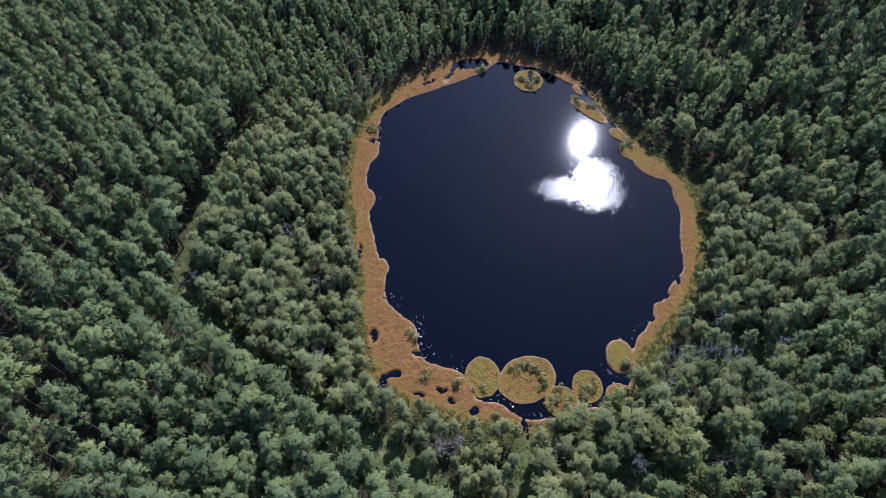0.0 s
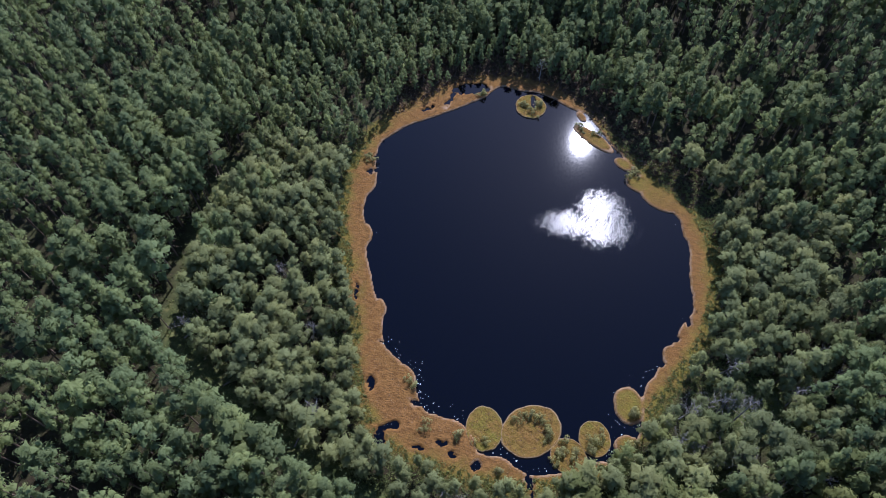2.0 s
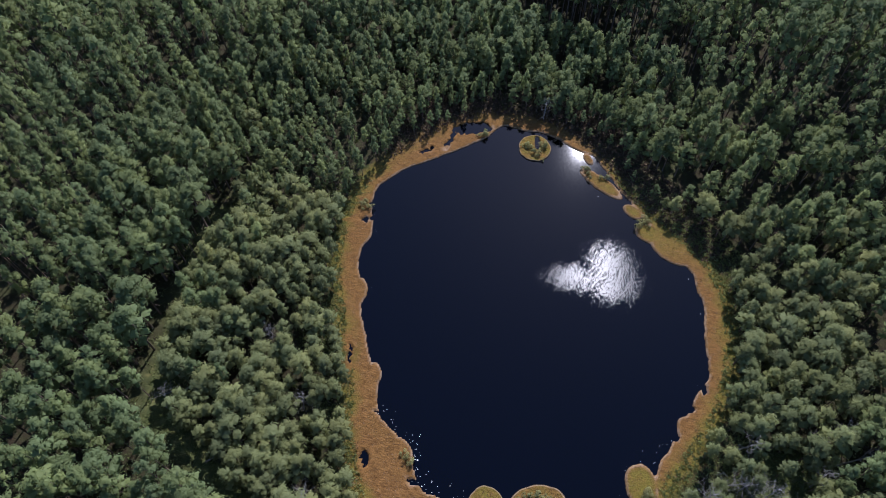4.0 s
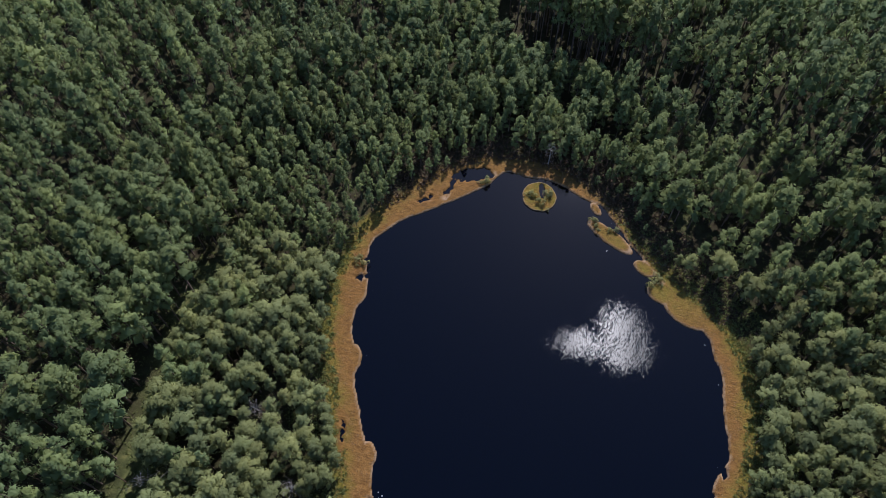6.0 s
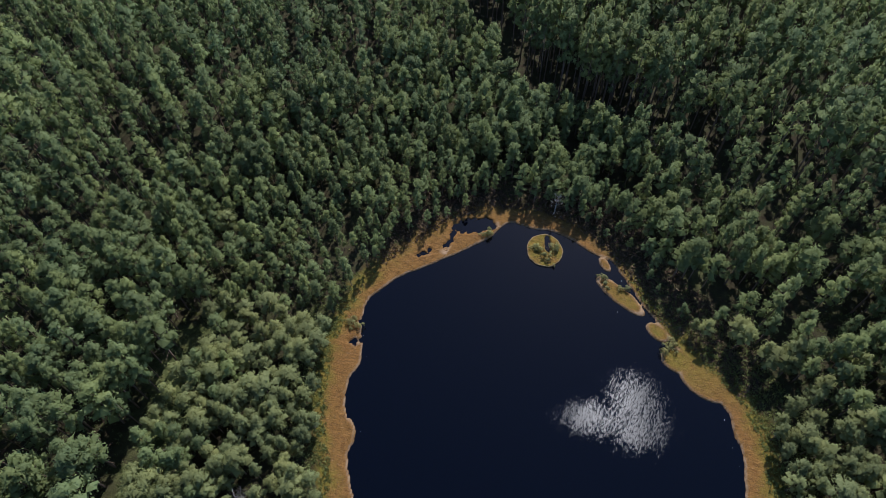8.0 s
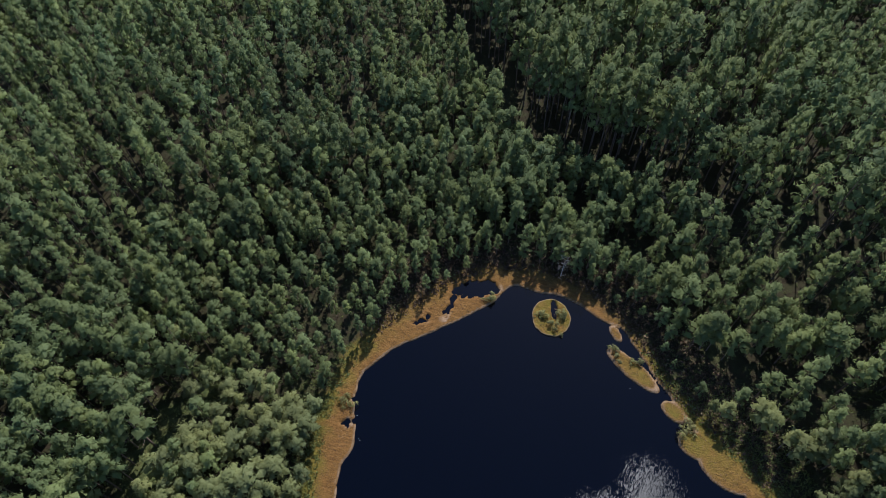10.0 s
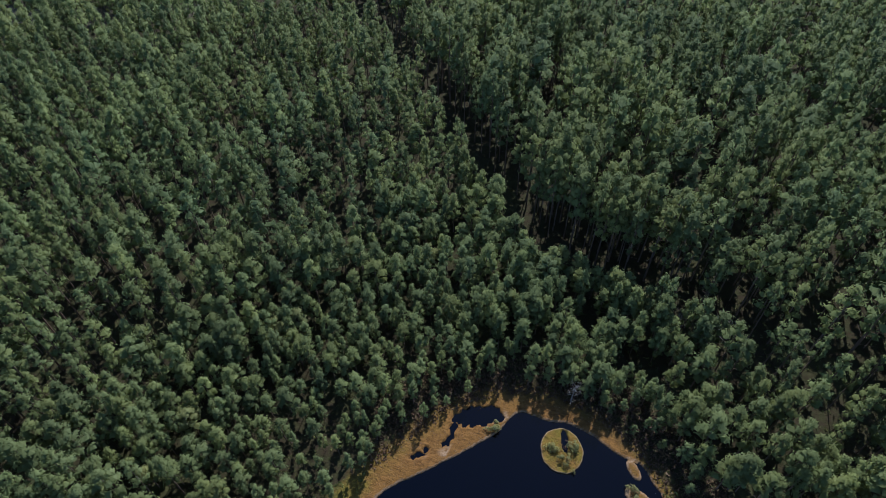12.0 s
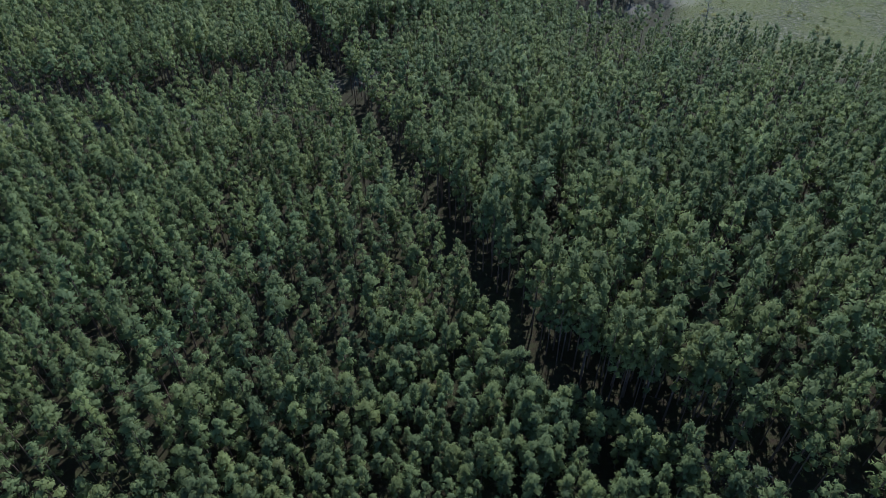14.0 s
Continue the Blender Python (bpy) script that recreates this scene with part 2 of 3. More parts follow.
POOLS = [(1.2, 113.4, 3.97, 1.72, 7), (-3.2, 109.9, 0.43, 2.59, -23), (-9.6, 35.8, 1.59, 0.44, 9), (-10.7, 33.9, 0.66, 1.55, -26), (-1.2, 33.7, 1.04, 0.39, -26), (0.4, 32, 0.56, 0.39),
         (11.9, 28.6, 0.26, 2.16), (-4.8, 32.7, 0.75, 0.29, -21), (4.1, 30.4, 0.6, 0.6), (-13, 42.8, 0.47, 1.18, 24), (-17.7, 59.6, 0.28, 1.59, 5), (-8.4, 106.1, 1.13, 0.4, 13),
         (-17.8, 87.8, 1.79, 0.3, 5), (-7, 107.3, 0.29, 0.6, -18), (36.7, 52.6, 0.66, 0.55), (39.3, 56.3, 0.66, 0.55), (33.6, 48.2, 0.66, 0.54), (29.7, 44.1, 0.56, 0.49),
         (-11.2, 50, 0.75, 0.49), (-5.2, 39.6, 1.3, 0.5, -9), (-16.3, 68.5, 0.56, 0.6), (-13.2, 58.9, 0.56, 0.5), (-17.4, 91.4, 0.56, 0.45), (40.4, 61.3, 0.56, 0.4)]


def land(x, y):
    """Distance from the water's edge, positive on land."""
    d = rim(SHORE, x, y) + 0.16 * ripple(x, y, 1.1)
    for o in LOBES:
        d = np.maximum(d, -oval(x, y, *o) + 0.1 * ripple(x, y, 1.3))
    wx, wy = x + 0.55 * ripple(y, x, 0.9) + 0.25 * ripple(x, y, 2.3), y + 0.55 * ripple(x + 7, y, 0.9) + 0.25 * ripple(y, x, 2.6)
    for o in POOLS:
        d = np.minimum(d, oval(wx, wy, *o) + 0.10 * ripple(x, y, 3.0))
    return d


def line_gap(x, y, pts):
    """Distance to a broken line."""
    best = np.full(np.shape(x), 1e9)
    for (ax, ay), (bx, by) in zip(pts, pts[1:]):
        ux, uy = bx - ax, by - ay
        f = np.clip(((x - ax) * ux + (y - ay) * uy) / (ux * ux + uy * uy), 0, 1)
        best = np.minimum(best, np.hypot(x - ax - f * ux, y - ay - f * uy))
    return best


def side_of(x, y, pts):
    """Distance to a broken line, positive on its right-hand side."""
    best, sign = np.full(np.shape(x), 1e9), np.ones(np.shape(x))
    for (ax, ay), (bx, by) in zip(pts, pts[1:]):
        ux, uy = bx - ax, by - ay
        f = np.clip(((x - ax) * ux + (y - ay) * uy) / (ux * ux + uy * uy), 0, 1)
        r = np.hypot(x - ax - f * ux, y - ay - f * uy)
        sign = np.where(r < best, np.sign((x - ax) * uy - (y - ay) * ux), sign)
        best = np.minimum(best, r)
    return best * sign


DEAD_SPOTS = ((-43.9, 50.7, 1, 10, 30), (-1.6, 23.6, 1.1, 6, 80), (2.1, 24.1, 0.9, 8, 200), (34.7, 38.9, 1.1, 8, 60), (42.2, 38.4, 1.2, 14, 140), (55.3, 44.9, 1.2, 55, 100),
         (42.6, 46.8, 1, 10, 20), (47.8, 38.9, 0.9, 30, 310), (43.1, 32, 1, 15, 250), (32.8, 35, 1, 10, 10), (16.5, 116.8, 0.9, 5, 0), (34.9, 130, 1.15, 4, 90),
         (42.5, 129.5, 1.2, 3, 0), (56.2, 49.8, 0.9, 12, 70), (-20.4, 36.9, 1, 8, 45), (16.1, 23.1, 1, 10, 190), (37.5, 24.1, 1, 25, 80), (-30.1, 61.6, 0.9, 10, 0),
         (-23.4, 49.7, 0.9, 9, 110), (28.2, 23.2, 1, 12, 300))
DITCH = [(-41.8, 96.5), (-45.3, 80.5), (-48.9, 65.5), (-45.8, 47.7), (-40.1, 42.8), (-26.0, 32.9), (-15.6, 27.0), (-5.3, 22.1), (4.0, 16.3)]
RIDE = [(14.2, 145.7), (11.3, 150.6), (7.1, 160.3), (3.3, 165.7), (-3.1, 179.8), (-11.4, 195.8), (-19.5, 209.7), (-29.5, 229.4), (-41.5, 251.7), (-60, 290), (-80, 335), (-100, 385)]
TRACK = [(-300, 222), (-138, 242), (-117, 242), (-100, 247), (-78, 259), (-50, 273), (-22, 298), (30, 338), (57, 352), (90, 369), (154, 392), (390, 470)]
STRIP = [(15.4, 147.2), (22.1, 143.7), (30.6, 139.6), (38.2, 133.0), (45.8, 128.5), (52.5, 124.9), (61.0, 118.9), (72.3, 109.8)]
PATHWAY = [(11.8, 28.0), (11.4, 19.2), (10.6, 5.5)]


def clearing(x, y):
    return smooth(-3, 3, y - (318 - 0.62 * (x - 74))) * smooth(-4, 3, x - 76 - 0.17 * (y - 294)) * (y < 440)


def ground_height(x, y):
    d = rim(WOODS, x, y)
    base = 0.24 + 2.2 * smooth(2, 95, d) + 0.16 * ripple(x, y, 0.35) * smooth(0, 8, d) + 0.05 * ripple(x, y, 2.3)
    e = land(x, y)
    return np.where(e < 0.2, -1.4 + (base + 1.4) * smooth(-0.42, 0.14, e), base)


# ---- helpers for meshes ----
def part(name, data, material, parent=None, label=""):
    """Links a bmesh or a mesh as one object, under a thing where one is given."""
    if isinstance(data, bmesh.types.BMesh):
        me = bpy.data.meshes.new(name)
        data.to_mesh(me)
        data.free()
        data = me
    if material and not data.materials:
        data.materials.append(material)
    ob = new(name, data)
    ob.parent = parent
    if label:
        ob["label"] = label
    return ob


def raw_mesh(name, verts, faces, flat=True):
    """A mesh from an array of corners and an array of equal-sided faces."""
    me = bpy.data.meshes.new(name)
    n, k = faces.shape
    me.vertices.add(len(verts))
    me.vertices.foreach_set("co", np.asarray(verts, np.float32).ravel())
    me.loops.add(n * k)
    me.loops.foreach_set("vertex_index", faces.astype(np.int32).ravel())
    me.polygons.add(n)
    me.polygons.foreach_set("loop_start", np.arange(0, n * k, k, dtype=np.int32))
    me.update(calc_edges=True)
    if not flat:
        me.polygons.foreach_set("use_smooth", np.ones(n, bool))
    return me


def hold(me, name, values, domain="POINT"):
    me.attributes.new(name, "FLOAT", domain).data.foreach_set("value", np.asarray(values, np.float32))


def spaced(a, b, fine, far):
    """Even fine steps from a to b, then ever wider ones out to far."""
    mid = list(np.arange(a, b + fine, fine))
    lo, hi, step = [], [], fine
    x0, x1 = mid[0], mid[-1]
    while x1 < far:
        step = step * 1.22 if step < 9 or x1 > b + 280 else step
        x0, x1 = x0 - step, x1 + step
        lo.append(x0), hi.append(x1)
    return np.array(lo[::-1] + mid + hi)


# ---- the ground: one sheet to the horizon ----
gx, gy = np.meshgrid(spaced(-21, 46, 0.3, 3500), spaced(26, 117, 0.3, 3500))
fx, fy = gx.ravel(), gy.ravel()
gz = ground_height(fx, fy)
ny, nx = gx.shape
q = np.arange((ny - 1) * (nx - 1))
q = q + q // (nx - 1)
me = raw_mesh("ground", np.c_[fx, fy, gz], np.c_[q, q + 1, q + nx + 1, q + nx], flat=False)
out = rim(WOODS, fx, fy)
shore = land(fx, fy)
hold(me, "mat", 1 - smooth(-0.5 - 3.0 * smooth(100, 110, fy) * smooth(2, 10, fx), 2.5, out + 0.9 * ripple(fx, fy, 0.8)))
hold(me, "moss", np.maximum(smooth(-3.2, 0.5, out + 1.2 * ripple(fx, fy, 0.6)), smooth(17.7, 32.7, fx) * smooth(76.6, 88.6, fy) * 0.8 + 0.9 * smooth(0.6, -0.6, oval(fx, fy, 27.4, 40.6, 3.2, 3.6))) * (1 - 0.65 * smooth(98.6, 108.7, fy)) * smooth(0.1, 0.9, shore))
hold(me, "wet", 1 - smooth(-0.12, 0.06, shore))
hold(me, "straw", smooth(0.0, 0.08, shore) * (1 - smooth(0.16, 0.38, shore)) * smooth(2.5, 1.2, rim(SHORE, fx, fy)))
hold(me, "grass", np.clip(1 - smooth(1.2, 3.5, line_gap(fx, fy, DITCH) + 1.2 * ripple(fx, fy, 0.5)) + 1 - smooth(0.8, 2.6, line_gap(fx, fy, PATHWAY))
                          + 0.25 * smooth(0.35, 0.8, ripple(fx, fy, 0.13)) + 1 - smooth(-3, 3, np.minimum(oval(fx, fy, 32.9, 26.1, 13.1, 5.88, 16), oval(fx, fy, 47.8, 40.9, 7.48, 5.92))), 0, 1))
hold(me, "clearing", clearing(fx, fy))
hold(me, "track", 0.35 * (1 - smooth(0.8, 2.0, np.abs(line_gap(fx, fy, TRACK) - 0.9))))
ground = part("ground", me, m_ground)
tagged(ground, "orange sedge mat and mossy forest floor round a bog lake", "ground", kind="structure")

# ---- the water ----
bm = bmesh.new()
bmesh.ops.create_grid(bm, x_segments=20, y_segments=20, size=0.5, matrix=Matrix.Translation((13, 73, 0)) @ Matrix.Diagonal((84, 104, 1, 1)))
water = part("water", bm, m_water)
tagged(water, "dark still peat water of a round bog lake", "water", kind="structure")


# ---- plants ----
def sprays(centres, radii, count, size, g, up=1.1, flat=1.12, middle=None):
    """Needle tufts: small pointed triangles brushed upwards over round clumps.
    Returns corners, and for each the way its tuft faces, smoothed over the crown."""
    tris, ways = [], []
    middle = np.mean(centres, axis=0) if middle is None else middle
    for c, r in zip(centres, radii):
        d = g.normal(size=(count, 3))
        d /= np.linalg.norm(d, axis=1)[:, None]
        d[:, 2] = np.where(d[:, 2] < -0.45, -d[:, 2], d[:, 2])
        p = c + d * (r * g.uniform(0.55, 1.0, count) ** 0.6)[:, None] * np.array([1, 1, flat])
        face = d + np.array([0, 0, 0.15]) + g.normal(scale=0.25, size=(count, 3))
        face /= np.linalg.norm(face, axis=1)[:, None]
        side = np.cross(face, np.array([0, 0, up]) + 0.5 * d + g.normal(scale=0.45, size=(count, 3)))
        side /= np.linalg.norm(side, axis=1)[:, None] + 1e-9
        way = np.cross(side, face)
        L = (size * g.uniform(0.65, 1.4, count))[:, None]
        outward = (p - middle) / (np.linalg.norm(p - middle, axis=1)[:, None] + 1e-6)
        soft = 0.75 * d + 0.55 * outward + 0.35 * face + np.array([0, 0, 0.35])
        ways.append(soft / np.linalg.norm(soft, axis=1)[:, None])
        tris.append(np.stack([p - way * L * 0.55 + side * L * 0.29, p - way * L * 0.55 - side * L * 0.29, p + way * L * 1.05], 1))
    return np.concatenate(tris), np.concatenate(ways)


def pine_crown(g, h, radius, share, clumps, count, size, point):
    """Crown of a Scots pine h metres tall: branches in loose whorls, rising at their tips,
    each with tufts of needles along its outer part; longer and sparser low down."""
    depth = h * share
    lean = g.normal(scale=0.10 * radius, size=2)
    squeeze, squeeze_way = g.uniform(0.72, 1.0), g.uniform(0, math.pi)
    tris, ways = [], []
    middle = np.array([lean[0], lean[1], h - depth * 0.75])
    for i in range(clumps + 1):
        u = max(0.0, (i - 0.4) / clumps)
        a = i * 2.39996 + g.uniform(-0.6, 0.6)
        wide = radius * (0.16 + 0.9 * min(1.0, u * 1.5) ** point) * (1 - 0.45 * max(0, u - 0.72) / 0.28)
        long = wide * g.uniform(0.65, 1.12) * (1 - (1 - squeeze) * math.cos(a - squeeze_way) ** 2)
        root = np.array([lean[0] * (1 - u), lean[1] * (1 - u), h - 0.28 * radius - depth * u * g.uniform(0.8, 1.02)])
        out = np.array([math.cos(a), math.sin(a), 0.0])
        rise = (0.75 - 0.55 * u) * g.uniform(0.6, 1.3)
        tip = root + out * (long * 0.72) + np.array([0, 0, long * rise * 0.6])
        fat = radius * g.uniform(0.28, 0.42) * (0.80 + 0.28 * u)
        d = g.normal(size=(count, 3))
        d /= np.linalg.norm(d, axis=1)[:, None]
        d[:, 2] = np.where(d[:, 2] < -0.5, -d[:, 2], d[:, 2])
        along = (d @ out)[:, None] * out
        p = tip + (d * np.array([1, 1, 1.4]) + along * 0.4) * (fat * g.uniform(0.62, 1.08, count))[:, None]
        stray = g.random(count) < 0.10
        p[stray] = root + (p[stray] - root) * g.uniform(0.5, 1.15, (stray.sum(), 1))
        face = d + np.array([0, 0, 0.15]) + g.normal(scale=0.3, size=(count, 3))
        face /= np.linalg.norm(face, axis=1)[:, None]
        side = np.cross(face, np.array([0, 0, 1.5]) + 0.5 * d + 0.4 * out + g.normal(scale=0.5, size=(count, 3)))
        side /= np.linalg.norm(side, axis=1)[:, None] + 1e-9
        way = np.cross(side, face)
        L = (size * g.uniform(0.6, 1.35, count))[:, None]
        outward = (p - middle) / (np.linalg.norm(p - middle, axis=1)[:, None] + 1e-6)
        soft = 0.6 * d + 0.75 * outward + 0.25 * face + np.array([0, 0, 0.3])
        ways.append(soft / np.linalg.norm(soft, axis=1)[:, None])
        tris.append(np.stack([p - way * L * 0.5 + side * L * 0.21, p - way * L * 0.5 - side * L * 0.21, p + way * L * 0.8], 1))
        # the close-packed heart of the clump, which lets no light through
        heart = HEART * (fat * np.array([0.70, 0.70, 0.88])) + (d[0] * 0.15 * fat)
        heart = heart + (heart @ out)[..., None] * out * 0.4 + tip
        mid = heart.mean(1) - tip
        soft = 0.7 * mid / np.linalg.norm(mid, axis=1)[:, None] + 0.5 * (tip - middle) / (np.linalg.norm(tip - middle) + 1e-6) + np.array([0, 0, 0.3])
        ways.append(soft / np.linalg.norm(soft, axis=1)[:, None])
        tris.append(heart)
    return np.concatenate(tris), np.concatenate(ways)


# eight facets of a unit clump
HEART = np.array([[(a, 0, 0), (0, b, 0), (0, 0, c)] if a * b * c > 0 else [(0, b, 0), (a, 0, 0), (0, 0, c)]
                  for a in (1, -1) for b in (1, -1) for c in (1, -1)], float)


def prism(p, q, r0, r1, sides=5):
    """Tapered limb from p to q as triangles."""
    p, q = np.array(p, float), np.array(q, float)
    w = (q - p) / np.linalg.norm(q - p)
    a = np.cross(w, (0.3, 0.9, 0.2))
    a /= np.linalg.norm(a)
    b = np.cross(w, a)
    ang = np.arange(sides) * 2 * math.pi / sides
    ring = np.cos(ang)[:, None] * a + np.sin(ang)[:, None] * b
    lo, hi = p + ring * r0, q + ring * r1
    n1 = np.roll(np.arange(sides), -1)
    return np.concatenate([np.stack([lo, lo[n1], hi[n1]], 1), np.stack([lo, hi[n1], hi], 1)])


def pine_trunk(g, h, share, r):
    bend = g.normal(scale=0.008 * h, size=2)
    mid = (bend[0], bend[1], h * (1 - share * 0.7))
    tris = [prism((0, 0, -0.4), mid, r, r * 0.62), prism(mid, (bend[0] * 1.3, bend[1] * 1.3, h - 0.3), r * 0.62, r * 0.15, 4)]
    for i in range(4):
        z = h * (1 - share) + (i - 1.8) * h * 0.08
        a = g.uniform(0, 6.28)
        L = g.uniform(0.5, 1.3) * (1 + h / 20)
        tris.append(prism((bend[0] * 0.6, bend[1] * 0.6, z), (L * math.cos(a), L * math.sin(a), z + g.uniform(-0.1, 0.4)), r * 0.2, r * 0.06, 3))
    return np.concatenate(tris)


class Kind:
    """A few built forms of one sort of tree, at a nominal height."""

    def __init__(self, seed, count, h, radius, share, clumps, leaves, size, r, point):
        self.h, self.crowns, self.trunks = h, [], []
        for i in range(count):
            g = np.random.default_rng(seed + i)
            hh = h * g.uniform(0.94, 1.06)
            rad = radius * g.uniform(0.74, 1.26)
            self.crowns.append(pine_crown(g, hh, rad, share * g.uniform(0.88, 1.12), clumps, leaves, size, point))
            self.trunks.append(pine_trunk(g, hh, share, r))


def tri_mesh(name, tris, ways=None):
    me = raw_mesh(name, tris.reshape(-1, 3), np.arange(len(tris) * 3).reshape(-1, 3))
    if ways is not None:
        me.attributes.new("custom_normal", "FLOAT_VECTOR", "POINT").data.foreach_set("vector", np.repeat(ways, 3, axis=0).astype(np.float32).ravel())
    return me


def placed(forms, which, x, y, z, turn, size, girth):
    """All trees' triangles in one array, with the number of triangles of each tree."""
    blocks, owner, turned = [], [], []
    for k, form in enumerate(forms):
        form, ways = form if isinstance(form, tuple) else (form, np.zeros((len(form), 3)))
        sel = np.nonzero(which == k)[0]
        if not len(sel):
            continue
        c, s = np.cos(turn[sel])[:, None, None], np.sin(turn[sel])[:, None, None]
        f = form[None]
        X = (f[..., 0] * c - f[..., 1] * s) * girth[sel][:, None, None] + x[sel][:, None, None]
        Y = (f[..., 0] * s + f[..., 1] * c) * girth[sel][:, None, None] + y[sel][:, None, None]
        Z = f[..., 2] * size[sel][:, None, None] + z[sel][:, None, None]
        blocks.append(np.stack([X, Y, Z], -1).reshape(-1, 3, 3))
        owner.append(np.repeat(sel, len(form)))
        c, s = c[..., 0], s[..., 0]
        turned.append(np.stack([ways[:, 0] * c - ways[:, 1] * s, ways[:, 0] * s + ways[:, 1] * c, np.broadcast_to(ways[:, 2], (len(sel), len(ways)))], -1).reshape(-1, 3))
    return np.concatenate(blocks), np.concatenate(owner), np.concatenate(turned)


def woods(name, kind, spots, leaf_material, label, category):
    """A stand of trees past counting, as one joined thing with its trunks below it."""
    x, y, z, turn, size, girth, which = spots
    tris, owner, ways = placed(kind.crowns, which, x, y, z, turn, size, girth)
    me = tri_mesh(name, tris, ways)
    hold(me, "tone", rng.random(len(x))[owner], "FACE")
    ob = tagged(part(name, me, leaf_material), label, category, kind="stuff")
    tris, owner, ways = placed(kind.trunks, which, x, y, z, turn, size, girth)
    part("trunks", tri_mesh("trunks", tris), m_bark, ob)["kind"] = "stuff"
    return ob


def single_trees(name, kind, spots, leaf_material, label, category, group):
    """Trees that stand apart enough to count: trunk and crown each."""
    x, y, z, turn, size, girth, which = spots
    crowns = [tri_mesh("crown", *t) for t in kind.crowns]
    trunks = [tri_mesh("trunk", t) for t in kind.trunks]
    for i in range(len(x)):
        thing = new(name)
        thing.matrix_world = Matrix.LocRotScale((x[i], y[i], z[i]), Euler((0, 0, turn[i])), (girth[i], girth[i], size[i]))
        tagged(thing, label, category, group)
        part("trunk", trunks[which[i]], m_bark, thing)
        part("crown", crowns[which[i]], leaf_material, thing)


bog = Kind(100, 14, 6.5, 1.62, 0.62, 20, 25, 0.29, 0.09, 0.7)
shore = Kind(500, 12, 8.5, 1.6, 0.66, 19, 24, 0.32, 0.10, 0.75)
middle = Kind(200, 16, 11.0, 1.95, 0.56, 21, 26, 0.34, 0.13, 0.8)
tall = Kind(300, 18, 17.0, 1.98, 0.50, 18, 20, 0.43, 0.14, 0.75)
birch = Kind(150, 8, 5.0, 1.35, 0.8, 20, 22, 0.32, 0.07, 0.6)
distant = Kind(400, 16, 18.0, 2.0, 0.48, 12, 10, 0.64, 0.14, 0.75)

# jittered planting over the whole wood
step = 1.9
px, py = np.meshgrid(np.arange(-240, 205, step), np.arange(8, 392, step * 0.95))
px = px + (np.arange(px.shape[0]) % 2)[:, None] * step / 2
px, py = (px + rng.uniform(-0.95, 0.95, px.shape)).ravel(), (py + rng.uniform(-0.95, 0.95, py.shape)).ravel()
d = rim(WOODS, px, py)
keep = (d > 0.3) & (px > -68 - 0.38 * py) & (px < 76 + 0.30 * py)
keep &= rng.random(len(px)) < 0.95 + np.where(px > -1.1, 0.75, 0.22) * np.minimum(ripple(px, py, 0.085), ripple(py, px, 0.14) + 0.35)
keep &= (rng.random(len(px)) < 0.62) | (np.minimum(oval(px, py, 32.9, 26.1, 13.1, 5.88, 16), oval(px, py, 47.8, 40.9, 7.48, 5.92)) > 0)
keep &= line_gap(px, py, DITCH) > 1.5 + 1.3 * ripple(px, py, 0.3)
keep &= line_gap(px, py, RIDE) > 3.7
keep &= line_gap(px, py, STRIP) > 2.4 + 1.3 * ripple(px, py, 0.2)
keep &= line_gap(px, py, TRACK) > np.where(px < -29.3, 6.5, 3.5)
keep &= (rng.random(len(px)) < 0.74) | (px < 34.6) | (py < 76.6)
thin = smooth(29.9, 34.6, px) * smooth(70.3, 59, px) * smooth(68.6, 78.6, py) * smooth(143.1, 126.9, py)
keep &= rng.random(len(px)) > 0.62 * thin * smooth(-0.5, 0.4, ripple(px + 9, py, 0.16) + 0.3)
for x, y, *rest in DEAD_SPOTS:
    keep &= np.hypot(px - x, py - y) > 1.7
keep &= line_gap(px, py, PATHWAY) > 1.6
keep &= clearing(px, py) < 0.3
keep &= d > 0.3 + 0.5 * smooth(69.6, 92.6, py) * smooth(-8.6, 6.4, px)
keep &= ~((px > 36) & (px < 90) & (py > 318 - 0.35 * (px - 46)) & (py < 352 + 0.5 * (px - 57)))
px, py, d = px[keep], py[keep], d[keep]
# no two trees closer than their stems allow
order = np.argsort(rng.random(len(px)))
room = rng.uniform(0.72, 1.42, len(px)) * (1 + 0.35 * ripple(px, py, 0.11))
cells, chosen = {}, []
for i in order:
    need = min(4.7, room[i] * ((1.35 if py[i] > 92 else 1.42) if d[i] < 24 else 1.95 if d[i] < 42 else 2.55 if py[i] < 110 else 3.1))
    cx, cy = int(px[i] // 4.8), int(py[i] // 4.8)
    if all((px[j] - px[i]) ** 2 + (py[j] - py[i]) ** 2 > need * need for u in (-1, 0, 1) for v in (-1, 0, 1) for j in cells.get((cx + u, cy + v), ())):
        cells.setdefault((cx, cy), []).append(i)
        chosen.append(i)
px, py, d = px[chosen], py[chosen], d[chosen]
pz = ground_height(px, py) - 0.1
top = 6.2 - 1.4 * smooth(5, 1, d) * smooth(17.7, 27.1, px) * smooth(70.6, 78.6, py) + 2.4 * smooth(74.6, 109.7, py) * smooth(-10.5, 17.7, px) * np.where(px > 21.4, smooth(2, 9, d), 1.0) + 14.6 * smooth(0, 74, d + 6 * ripple(px, py, 0.05)) * (1 - 0.18 * smooth(0, 40, -px - 20) * smooth(0, 50, 120 - py))
top = top - 2.0 * smooth(8, 0, d) * smooth(92, 102, py) * smooth(-14, -4, px)
